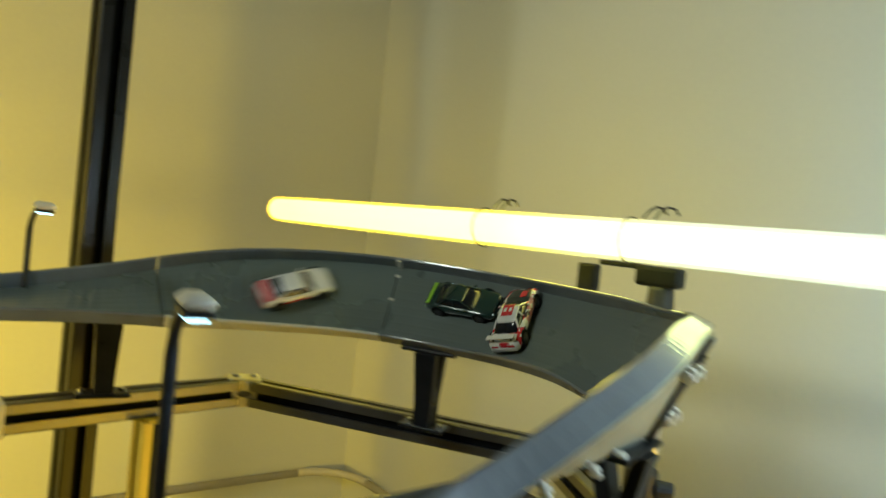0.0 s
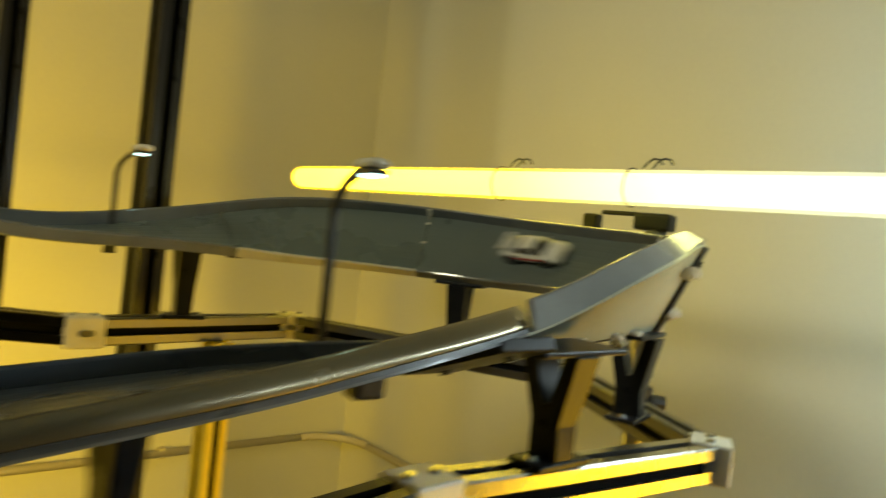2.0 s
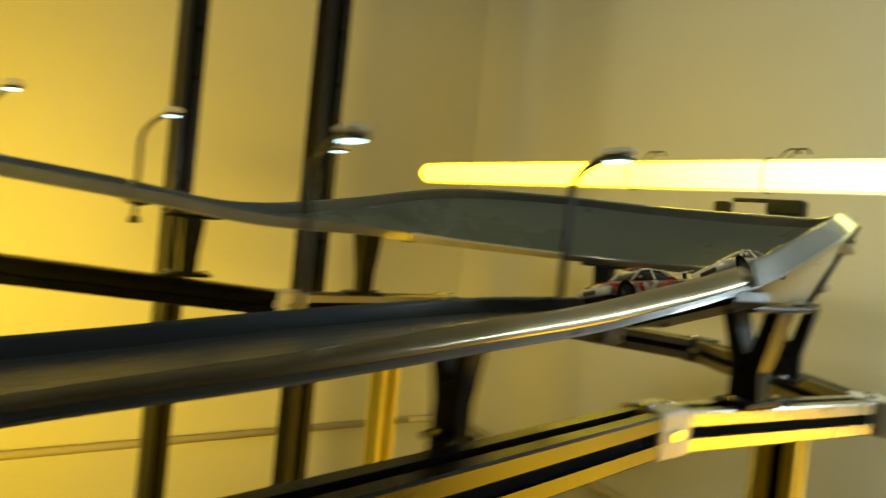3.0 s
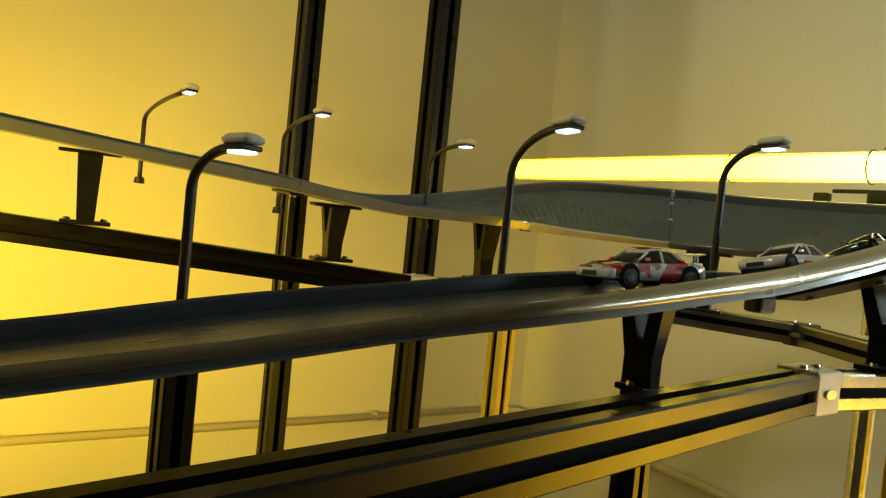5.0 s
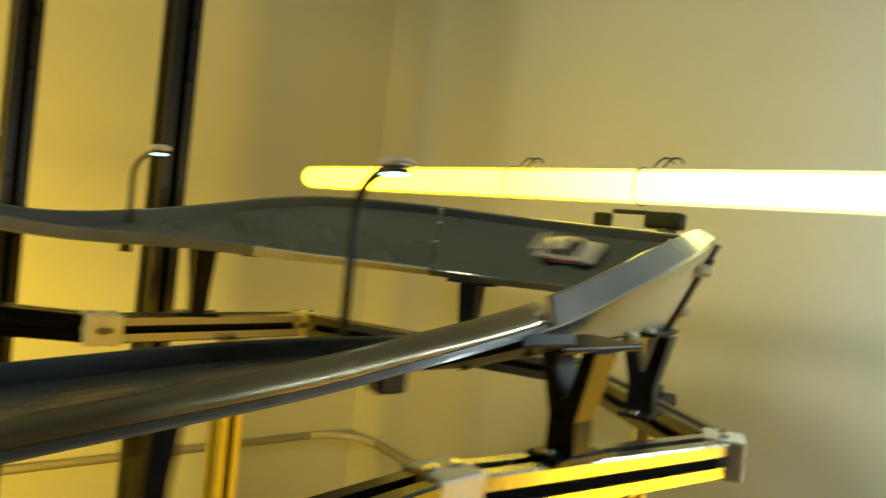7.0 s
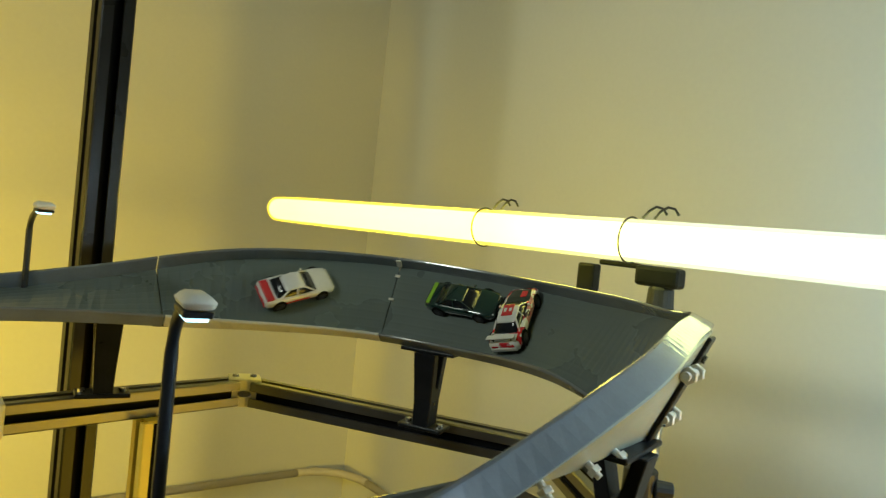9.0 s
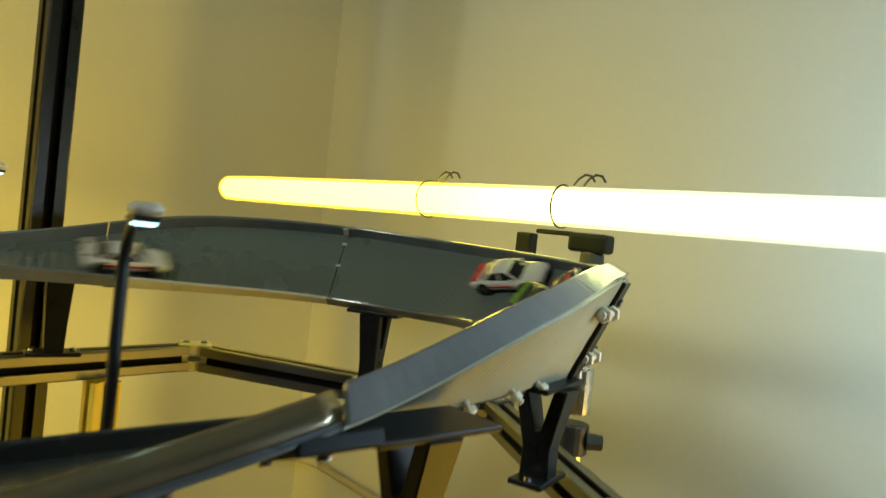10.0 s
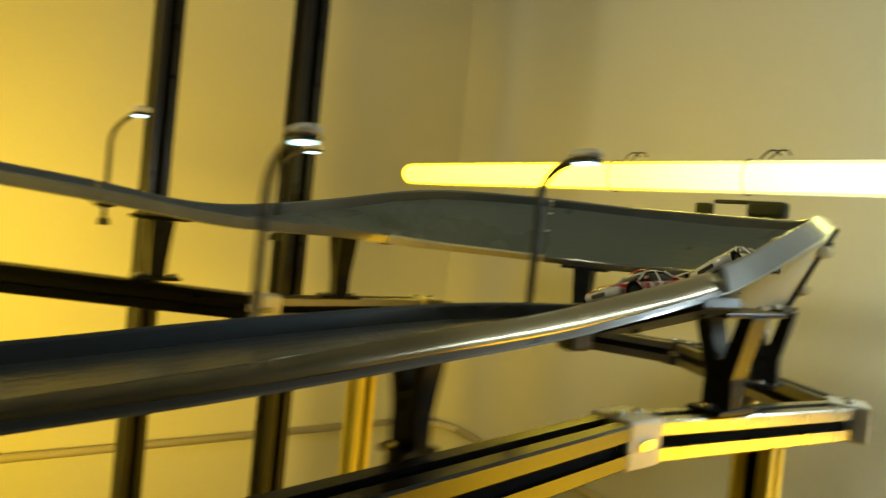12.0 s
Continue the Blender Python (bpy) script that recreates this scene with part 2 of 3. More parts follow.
# ---- track line: x, y, z, bank in degrees of the middle of the deck ----
STATIONS = [
    (-0.72, 0.083, 1.166, 3), (-0.647, 0.143, 1.159, 3), (-0.574, 0.203, 1.151, 3), (-0.501, 0.263, 1.142, 3),
    (-0.428, 0.322, 1.134, 3), (-0.355, 0.382, 1.1245, 3.5), (-0.275, 0.439, 1.1315, 17.5), (-0.193, 0.493, 1.141, 43.375),
    (-0.107, 0.523, 1.143, 52.267), (-0.021, 0.503, 1.141, 49.453), (0.045, 0.45, 1.14, 44.17), (0.084, 0.407, 1.134, 61.834),
    (0.091, 0.372, 1.136, 68), (0.07, 0.328, 1.134, 61.452), (0.031, 0.262, 1.127, 45.127), (-0.03, 0.2, 1.111, 21.963),
    (-0.096, 0.138, 1.101, 7.127), (-0.148, 0.078, 1.095, 3.415), (-0.199, 0.026, 1.088, 1.638), (-0.254, -0.015, 1.079, 0.99),
    (-0.303, -0.063, 1.07, 2.913), (-0.353, -0.11, 1.062, 4.002), (-0.41, -0.165, 1.055, 4), (-0.47, -0.23, 1.048, 4),
]
LINE = [(i - 2, *row) for i, row in enumerate(STATIONS)]
WIDE, RIM, LIP, DECK = 0.0637, 0.0106, 0.0068, 0.0018


def on_line(u):
    """Middle of the deck, the way ahead, the way to the outer rim and the deck's normal at u."""
    v = catmull(LINE, u)
    ahead = catmull(LINE, u + 0.02)[:3] - catmull(LINE, u - 0.02)[:3]
    h = Vector((ahead[0], ahead[1], 0)).normalized()
    out = Vector((-h.y, h.x, 0))
    b = radians(v[3])
    across = out * math.cos(b) + Vector((0, 0, math.sin(b)))
    up = -out * math.sin(b) + Vector((0, 0, math.cos(b)))
    return Vector(v[:3]), h, across, up


def strip(us, profile, closed=True):
    """Sweep a profile of (across, up) points, or one that changes with u, along the track; UVs hold metres along and across."""
    bm = bmesh.new()
    lay = bm.loops.layers.uv.new("UVMap")
    rows, run_m, last = [], 0.0, None
    for u in us:
        p, h, a, n = on_line(u)
        if last is not None:
            run_m += (p - last).length
        last = p
        shape = profile(u) if callable(profile) else profile
        rows.append((run_m, [bm.verts.new(p + a * x + n * z) for x, z in shape]))
    profile = shape
    m = len(profile)
    for (d0, r0), (d1, r1) in zip(rows, rows[1:]):
        for k in range(m):
            f = bm.faces.new((r0[k], r0[(k + 1) % m], r1[(k + 1) % m], r1[k]))
            for lp, uv in zip(f.loops, ((d0, profile[k][0]), (d0, profile[(k + 1) % m][0]), (d1, profile[(k + 1) % m][0]), (d1, profile[k][0]))):
                lp[lay].uv = uv
    bm.faces.new(rows[0][1])
    bm.faces.new(rows[-1][1])
    return bm


def rim_profile(x0, side, high, thick=0.0026):
    """An upright rim with a rounded tip; side is +1 for the outer one."""
    t = thick * side
    return [(x0, -DECK), (x0 + t, -DECK), (x0 + t, high - 0.0012), (x0 + t * 0.8, high - 0.0003), (x0 + t * 0.5, high), (x0 + t * 0.2, high - 0.0003), (x0, high - 0.0012)]


def round_rim(u):
    """The plump rounded outer rim of the lower sections, thick at the joint and slimmer further down."""
    k = 1.3 - 0.75 * min(1.0, max(0.0, (u - 13.1) / 3.6))
    x0 = WIDE / 2
    return [(x0 - 0.0060 * k, -0.0012), (x0 - 0.0030 * k, -0.0016), (x0 - 0.0008, -0.0010), (x0, 0.0008 * k), (x0 - 0.0004, 0.0032 * k), (x0 - 0.0018 * k, 0.0058 * k), (x0 - 0.0038 * k, 0.0073 * k), (x0 - 0.0054 * k, 0.0069 * k), (x0 - 0.0060 * k, 0.0052 * k)]


SECTIONS = [(-2, 2.1), (2.1, 4.4), (4.4, 6.2), (6.2, 10.4), (10.4, 13.1), (13.1, 20.9)]
for k, (u0, u1) in enumerate(SECTIONS):
    gap = 0.004
    us = list(np.linspace(u0 + gap, u1 - gap, max(8, int((u1 - u0) * 14))))
    mid = on_line((u0 + u1) / 2)[0]
    thing = empty("track_section", Matrix(), "dark grey plastic toy race track section with raised rims", "toy track", "race track sections")
    # lower sections take the copy coloured for less light from above
    part("deck", strip(us, [(-WIDE / 2, 0), (WIDE / 2, 0), (WIDE / 2, -DECK), (-WIDE / 2, -DECK)]), M_DECK_SHADED if u0 > 13 else M_DECK, thing)
    # thin skin added so the upper undersides carry the reflected wall's tone
    part("under_shell", strip(us, [(-WIDE / 2 + 0.001, -DECK), (WIDE / 2 - 0.001, -DECK), (WIDE / 2 - 0.001, -DECK - 0.0012), (-WIDE / 2 + 0.001, -DECK - 0.0012)]), M_SHELL if u0 < 13 else M_RIM, thing, "underside toned pale for the reflected wall" if u0 < 13 else "")
    part("outer_rim", strip(us, round_rim if u0 > 13 else rim_profile(WIDE / 2, 1, RIM)), M_GUTTER if u0 > 13 else M_RIM, thing, smooth=u0 > 13)
    part("inner_rim", strip(us, rim_profile(-WIDE / 2, -1, LIP)), M_LIP if k == 2 else M_DECK_SHADED if u0 > 13 else M_RIM, thing)


# ---- metal frame under the track ----
def slot_profile(size, slot=0.3, deep=0.27):
    h, s, d = size / 2, size * slot / 2, size * deep
    out = []
    for k in range(4):
        c, n = math.cos(k * math.pi / 2), math.sin(k * math.pi / 2)
        b = size * 0.05
        for x, y in ((-h + b, -h), (-s, -h), (-s, -h + d * 0.35), (-s * 1.7, -h + d * 0.45), (-s * 1.7, -h + d), (s * 1.7, -h + d), (s * 1.7, -h + d * 0.45), (s, -h + d * 0.35), (s, -h), (h - b, -h)):
            out.append((x * c - y * n, x * n + y * c))
    return out


def bar_pose(a, b):
    """x along from a to b, z as upright as can be."""
    a, b = Vector(a), Vector(b)
    x = (b - a).normalized()
    y = (Vector((0, 0, 1)) if abs(x.z) < 0.9 else Vector((0.62, 0.78, 0))).cross(x).normalized()
    z = x.cross(y)
    return Matrix(((x.x, y.x, z.x, a.x), (x.y, y.y, z.y, a.y), (x.z, y.z, z.z, a.z), (0, 0, 0, 1))), (b - a).length


def extrusion_mesh(length, size):
    one = bmesh.new()
    prof = slot_profile(size)
    r0 = [one.verts.new((0, y, z)) for y, z in prof]
    r1 = [one.verts.new((length, y, z)) for y, z in prof]
    n = len(prof)
    for k in range(n):
        one.faces.new((r0[k], r0[(k + 1) % n], r1[(k + 1) % n], r1[k]))
    one.faces.new(r0)
    one.faces.new(r1)
    return one


def extrusion(name, a, b, size, mat, label, category, group):
    """A slotted bar in parts: the profile and a black strip drawing the shade in each slot."""
    m, length = bar_pose(a, b)
    thing = empty(name, m, label, category, group)
    part("profile", extrusion_mesh(length, size), mat, thing)
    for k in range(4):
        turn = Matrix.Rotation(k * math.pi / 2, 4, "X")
        # the slot's inner shade is drawn as a flat black strip
        shade_strip = box((length * 0.996, size * 0.50, size * 0.03), (length / 2, 0, -size * 0.245))
        bmesh.ops.transform(shade_strip, matrix=turn, verts=shade_strip.verts)
        part("slot_shade", shade_strip, M_SLOT, thing, "black strip drawing the shade in the slot")
    return thing


NODES = [
    (-0.72, 0.13, 1.093), (-0.315, 0.392, 1.056), (-0.207, 0.545, 1.054), (0.045, 0.520, 1.043), (0.103, 0.313, 1.042), (-0.050, 0.180, 1.047), (-0.36, -0.245, 1.045),
]
for k, (a, b) in enumerate(zip(NODES, NODES[1:])):
    va, vb = Vector(a), Vector(b)
    d = (vb - va).normalized() * 0.010
    # each rail's tone carries how much light it catches
    extrusion("frame_rail", va + d, vb - d, 0.02, (M_DEEPSHADEALU, M_SHADEALU, M_SHADEALU, M_SHADEALU, M_ALU, M_DEEPSHADEALU)[k], "slotted aluminium rail of the level frame under the track", "frame rail", "frame rails")


def corner_bracket(k):
    """A cream printed connector that wraps the meeting ends of two rails."""
    p, a, b = Vector(NODES[k]), Vector(NODES[k - 1]), Vector(NODES[k + 1])
    d = ((b - p).normalized() - (a - p).normalized()).normalized()
    d.z = 0
    turn = Matrix.Rotation(math.atan2(d.y, d.x), 4, "Z")
    thing = empty("corner_bracket", Matrix.Translation(p) @ turn, "black plastic corner bracket joining two slotted rails" if k == 3 else "cream plastic corner bracket joining two slotted rails", "bracket", "frame brackets")
    part("body", box((0.026, 0.0232, 0.0228), (0, 0, 0), 0.0016), M_BLACK if k == 3 else M_WHITE, thing)
    for s in (-1, 1):
        oval = [(0.0052 * math.copysign(abs(math.cos(i * math.pi / 10)) ** 0.6, math.cos(i * math.pi / 10)), 0.0024 * math.sin(i * math.pi / 10)) for i in range(20)]
        part("slot_insert", prism(oval, 0.0016, Matrix.Translation((0, s * 0.0122, 0))), M_STEEL, thing)
        part("screw_head", cone(0.0028, 0.0024, 0.0016, (s * 0.007, 0, 0.0122), seg=12), M_STEEL, thing)
    return thing


for k in range(1, 6):
    corner_bracket(k)

# legs of the frame and tall dark posts behind it
for x, y, top, size, mat, label in (
    (-0.243, 0.469, 1.045, 0.02, M_YELLOW, "yellow slotted leg standing under the frame"),
    (0.035, 0.255, 1.036, 0.02, M_YELLOW, "yellow slotted leg standing under the frame"),
):
    extrusion("support_column", (x, y, 0.0), (x, y, top), size, mat, label, "column", "support columns")
extrusion("upright_post", (-0.300, -0.012, 0.0), (-0.300, -0.012, 1.060), 0.011, M_DARKALU, "black slotted aluminium post carrying the lower track", "post", "upright posts")
for x, y, size in ((-0.354, 0.553, 0.027), (-0.521, 0.569, 0.025)):
    extrusion("upright_post", (x, y, 0.0), (x, y, 2.3), size, M_DARKALU, "tall black slotted aluminium upright post", "post", "upright posts")


def support(x, y, foot_z, u, wide=0.03, depth=0.015, plate=(0.042, 0.018), foot=(0.034, 0.019, 0.0)):
    """A black forked support from a rail up to the track at u."""
    p, h, a, n = on_line(u)
    out = Vector((-h.y, h.x, 0))
    b = min(0.75, math.atan2(a.z, a.dot(out)))
    off = (Vector((x, y, 0)) - Vector((p.x, p.y, 0))).dot(out)
    reach = p.z + off * math.tan(b) - 0.0052 / math.cos(b) - foot_z
    steep = b > 0.3
    tilt = 0.0 if steep else math.tan(b)
    high = reach - (plate[1] / 2 * math.tan(b) + 0.0012 if steep else 0.0012)
    turn = Matrix.Rotation(math.atan2(out.y, out.x), 4, "Z")
    thing = empty("track_support", Matrix.Translation((x, y, foot_z)) @ turn, "black plastic forked support holding the track on the rail", "support", "track supports")
    w, s = wide / 2, 0.0055
    split = high * 0.46
    tip = w - 0.0072
    y_shape = [(-s * 1.5, 0), (s * 1.5, 0), (s * 1.4, split * 0.8), (w, high + w * tilt), (tip, high + tip * tilt), (0.0016, split + 0.004), (-0.0016, split + 0.004), (-tip, high - tip * tilt), (-w, high - w * tilt), (-s * 1.4, split * 0.8)]
    fork = prism(y_shape, depth, bevel=0.0006)
    for v in fork.verts:
        v.co.y *= 0.78 + 0.34 * max(0.0, v.co.z) / high
    part("fork", fork, M_FORK, thing)
    part("foot_plate", box((foot[1], foot[0], 0.003), (foot[2], 0, 0.0015), 0.0008), M_FORK, thing)
    part("top_plate", box((plate[1], plate[0], 0.0028), (0, 0, high + 0.0012), 0.0008, Matrix.Rotation(-math.atan(tilt), 4, "Y")), M_FORK, thing)
    for sx in (-0.37 * foot[0], 0.37 * foot[0]):
        part("screw", cone(0.0026, 0.0022, 0.002, (0, sx, 0.004), seg=10), M_STEEL, thing)
    return thing


support(-0.265, 0.440, 1.066, 4.15)
support(-0.385, 0.350, 1.074, 2.6)
support(-0.537, 0.235, 1.088, 0.45)
support(-0.052, 0.500, 1.056, 6.65, 0.024)
support(0.063, 0.345, 1.052, 10.7, plate=(0.05, 0.022))
support(0.003, 0.223, 1.056, 12.45, 0.032, plate=(0.058, 0.03))
extrusion("upright_post", (-0.141, 0.118, 0.0), (-0.141, 0.118, 1.046), 0.013, M_DARKALU, "black slotted aluminium post carrying the lower track", "post", "upright posts")
support(-0.141, 0.118, 1.046, 14.45, 0.025, 0.01, plate=(0.030, 0.018), foot=(0.018, 0.016, 0.0))


# ---- miniature street lamps along the track ----
def street_lamp(base, head, size=1.0):
    """A thin curved mast with a flat white head and a cool light strip under it."""
    b, hd = Vector(base), Vector(head)
    thing = empty("miniature_street_lamp", Matrix.Translation(b), "miniature black street lamp with white head, lit cool white", "street lamp", "track lamps")
    v = hd - b
    flat = Vector((v.x, v.y, 0))
    pts = [Vector((0, 0, v.z * f)) for f in (0, 0.2, 0.4, 0.6, 0.8)]
    for k in range(1, 9):
        a = k / 8 * math.pi / 2
        pts.append(Vector((0, 0, v.z * 0.8)) + flat * 0.92 * (1 - math.cos(a)) + Vector((0, 0, v.z * 0.21 * math.sin(a))))
    part("mast", sweep(pts, [0.0021] * 5 + [0.0019] * 8, 8), M_BLACK, thing, smooth=True)
    part("foot", cone(0.005, 0.004, 0.006, (0, 0, 0.003), seg=12, bevel=0.0008), M_BLACK, thing)
    turn = Matrix.Rotation(math.atan2(flat.y, flat.x), 4, "Z")
    m = Matrix.Translation(v) @ turn
    head_bm = box((0.020 * size, 0.0105 * size, 0.0046 * size), (0.001, 0, 0.0034), 0.0018)
    for vert in head_bm.verts:
        if vert.co.z > 0.004:
            vert.co.x *= 0.86
            vert.co.y *= 0.8
    bmesh.ops.transform(head_bm, matrix=m, verts=head_bm.verts)
    part("lamp_head", head_bm, M_WHITE, thing, "white plastic lamp head", True)
    neck = box((0.019 * size, 0.0092 * size, 0.0018), (0.0, 0, 0.0002), 0.0005)
    bmesh.ops.transform(neck, matrix=m, verts=neck.verts)
    part("lamp_tray", neck, M_BLACK, thing)
    led = box((0.0125 * size, 0.0068 * size, 0.0012), (0.001, 0, -0.0012), 0.0003)
    bmesh.ops.transform(led, matrix=m, verts=led.verts)
    part("light_strip", led, M_LED, thing, "glowing cool white light strip")
    return thing


street_lamp((-0.100, 0.201, 1.085), (-0.082, 0.175, 1.172), 0.85)
street_lamp((-0.212, 0.126, 1.065), (-0.186, 0.090, 1.161), 0.85)
street_lamp((-0.322, 0.023, 1.06), (-0.294, 0.006, 1.133), 0.85)
street_lamp((-0.327, 0.439, 1.11), (-0.286, 0.395, 1.187))
street_lamp((-0.455, 0.385, 1.11), (-0.397, 0.329, 1.196))
street_lamp((-0.585, 0.362, 1.125), (-0.490, 0.280, 1.199))

# ---- light tube on its stand ----
T0 = Vector((-0.283, 0.784, 1.206))
TUBE = empty("light_tube", Matrix.Translation(T0), "long glowing round light tube, yellow fading to white", "light tube")
R_T = 0.0145


def tube_piece(name, a, b, r, mat, label, ends=False):
    n = 10
    pts = [TD * (a + (b - a) * k / n) for k in range(n + 1)]
    rad = [r] * (n + 1)
    if ends:
        qs = (0.12, 0.4, 0.7, 1.0, 1.3)
        pts = [TD * (a + r * (1 - math.cos(q))) for q in qs] + pts[1:]
        rad = [r * math.sin(q) for q in qs] + rad[1:]
    part(name, sweep(pts, rad, 32), mat, TUBE, label, True)


RINGS = (0.334, 0.469)
R_CORE = R_T * 0.82
tube_piece("yellow_segment", 0.002, RINGS[0] - 0.0006, R_CORE, M_TUBE, "glowing yellow tube segment", True)
tube_piece("warm_segment", RINGS[0] + 0.0006, RINGS[1] - 0.0006, R_CORE, M_TUBE, "glowing warm white tube segment")
tube_piece("white_segment", RINGS[1] + 0.0006, 0.678, R_CORE, M_TUBE, "glowing white tube segment")
tube_piece("cool_segment", 0.680, 1.2, R_T, M_TUBE_C, "glowing cool blue white tube segment")
# added shell round the core: it only carries the painted halo
tube_piece("halo_sleeve", 0.0, 0.679, R_T, M_HALO, "thin glowing sleeve drawing the halo round the tube", True)


def ring_clamp(dist):
    """A wire ring round the tube with two curled ends on top."""
    c = T0 + TD * dist
    thing = empty("tube_clamp", Matrix.Translation(c), "thin dark wire clamp round the light tube", "clamp", "tube clamps")
    side = TD.cross(Vector((0, 0, 1))).normalized()
    up = side.cross(TD)
    ring = [(side * math.cos(q) + up * math.sin(q)) * (R_T + 0.0012) for q in np.linspace(0, 2 * math.pi, 28)]
    part("ring", sweep(ring, 0.0007, 6), M_BLACK, thing, smooth=True)
    for s in (0.3, 1.0):
        hook = [up * (R_T + 0.001) + TD * (0.004 + 0.012 * s), up * (R_T + 0.006) + TD * (0.008 + 0.012 * s), up * (R_T + 0.009) + TD * (0.013 + 0.012 * s), up * (R_T + 0.008) + TD * (0.018 + 0.012 * s), up * (R_T + 0.004) + TD * (0.021 + 0.012 * s)]
        part("hook", sweep(hook, 0.0009, 6), M_BLACK, thing, smooth=True)
    return thing


for d in RINGS:
    ring_clamp(d)

STAND = Vector((0.109, 0.520, 0))
stand = empty("light_stand", Matrix.Translation(STAND), "silver and black light stand carrying the light tube", "light stand")
part("column", cone(0.0095, 0.0095, 1.03, (0, 0, 0.515), seg=16), M_STEEL, stand, "silver column")
part("upper_column", cone(0.0075, 0.0075, 0.10, (0, 0, 1.10), seg=16), M_STEEL, stand)
part("collar", cone(0.0125, 0.0125, 0.024, (0, 0, 1.03), seg=18, bevel=0.0015), M_BLACK, stand, "black clamp collar")
part("knob", cone(0.007, 0.006, 0.013, (0.016, -0.006, 1.03), Matrix.Rotation(radians(90), 4, "Y"), seg=12, bevel=0.001), M_BLACK, stand)
part("sleeve", cone(0.0115, 0.0115, 0.036, (0, 0, 1.068), seg=18, bevel=0.001), M_STEEL, stand)
part("label_band", cone(0.0119, 0.0119, 0.012, (0, 0, 1.098), seg=18), M_BLACK, stand)
part("ball_head", cone(0.011, 0.009, 0.028, (0.000, 0, 1.163), seg=18, bevel=0.003), M_BLACK, stand)
head = box((0.034, 0.016, 0.015), (-0.002, 0, 1.183), 0.003, Matrix.Rotation(math.atan2(TD.y, TD.x), 4, "Z"))
part("clamp_head", head, M_FORK, stand)
arm = box((0.036, 0.005, 0.004), (-0.028, 0.020, 1.189), 0.0015, Matrix.Rotation(math.atan2(TD.y, TD.x), 4, "Z"))
part("clamp_arm", arm, M_FORK, stand)
block = box((0.015, 0.012, 0.022), (-0.049, 0.037, 1.176), 0.002, Matrix.Rotation(math.atan2(TD.y, TD.x), 4, "Z"))
part("clamp_block", block, M_FORK, stand)
part("clamp_strut", sweep([(0, 0, 1.12), (-0.03, 0.022, 1.15), (-0.049, 0.037, 1.168)], 0.003, 8), M_FORK, stand, smooth=True)
for k in range(3):
    a = radians(30 + 120 * k)
    part("leg", sweep([(0, 0, 0.42), (0.42 * math.cos(a), 0.42 * math.sin(a), 0.008)], 0.008, 10), M_STEEL, stand)


# white bolts in pairs along the joint at the bend, and a mount under the first lamp
for u, spot in ((10.6, (0.089, 0.337, 1.145)), (10.5, (0.087, 0.362, 1.118)), (10.5, (0.078, 0.366, 1.106))):
    p, h, a, n = on_line(u)
    spot = Vector(spot)
    ahead = a.cross(n).normalized()
    bolt = empty("joint_bolt", Matrix.Translation(spot), "pale plastic bolt and nut clamping two track sections", "bolt", "joint bolts")
    turn = ahead.to_track_quat("Z", "Y").to_matrix().to_4x4()
    part("shaft", cone(0.0022, 0.0022, 0.022, (0, 0, 0), turn, seg=10), M_WHITE, bolt)
    for d in (-0.007, 0.006):
        part("nut", cone(0.0044, 0.0044, 0.0036, ahead * d, turn, seg=6, bevel=0.0004), M_WHITE, bolt)
for u in (11.15, 11.5, 11.95):
    p, h, a, n = on_line(u)
    nut = empty("joint_bolt", Matrix.Translation(p - a * (WIDE * 0.44) - n * (DECK + 0.003)), "pale plastic bolt under the track edge", "bolt", "joint bolts")
    turn = n.to_track_quat("Z", "Y").to_matrix().to_4x4()
    part("shaft", cone(0.0017, 0.0017, 0.012, (0, 0, 0), turn, seg=10), M_WHITE, nut)
    part("nut", cone(0.0034, 0.0034, 0.003, -n * 0.0024, turn, seg=6, bevel=0.0004), M_WHITE, nut)
for u in (2.1, 4.4, 6.2, 10.4, 13.1):
    p, h, a, n = on_line(u)
    ahead = a.cross(n).normalized()
    # all but the last plate are added unseen, to block light through the gaps
    plate = empty("joint_plate", Matrix.Translation(p - n * (DECK + 0.0024)), "black plastic plate under a track joint", "joint plate", "joint plates")
    turn = Matrix(((ahead.x, a.x, n.x, 0), (ahead.y, a.y, n.y, 0), (ahead.z, a.z, n.z, 0), (0, 0, 0, 1)))
    deep = 0.006 if u > 13 else 0.0024
    part("plate", box((0.030 if u > 13 else 0.012, WIDE * 0.96, deep), -n * (deep / 2 - 0.0012), min(0.001, deep / 3), turn), M_FORK, plate)
    for sx in (-1, 1):
        part("screw", cone(0.0024, 0.002, 0.0024, a * (WIDE * 0.3 * sx) - n * (deep - 0.0004), n.to_track_quat("Z", "Y").to_matrix().to_4x4(), seg=10), M_STEEL, plate)
p, h, a, n = on_line(6.2)
ahead = a.cross(n).normalized()
turn = Matrix(((ahead.x, a.x, n.x, 0), (ahead.y, a.y, n.y, 0), (ahead.z, a.z, n.z, 0), (0, 0, 0, 1)))
for v, up, size in ((0.485, 0.0062, (0.004, 0.0014, 0.0076)), (0.36, 0.0004, (0.0040, 0.0022, 0.0010)), (0.02, 0.0004, (0.0040, 0.0020, 0.0010))):
    tab = empty("joint_tab", Matrix.Translation(p + a * (v * WIDE) + n * up), "small pale plastic tab at a track joint", "joint tab", "joint tabs")
    part("tab_body", box(size, (0, 0, 0), 0.0002, turn), M_WHITE, tab)
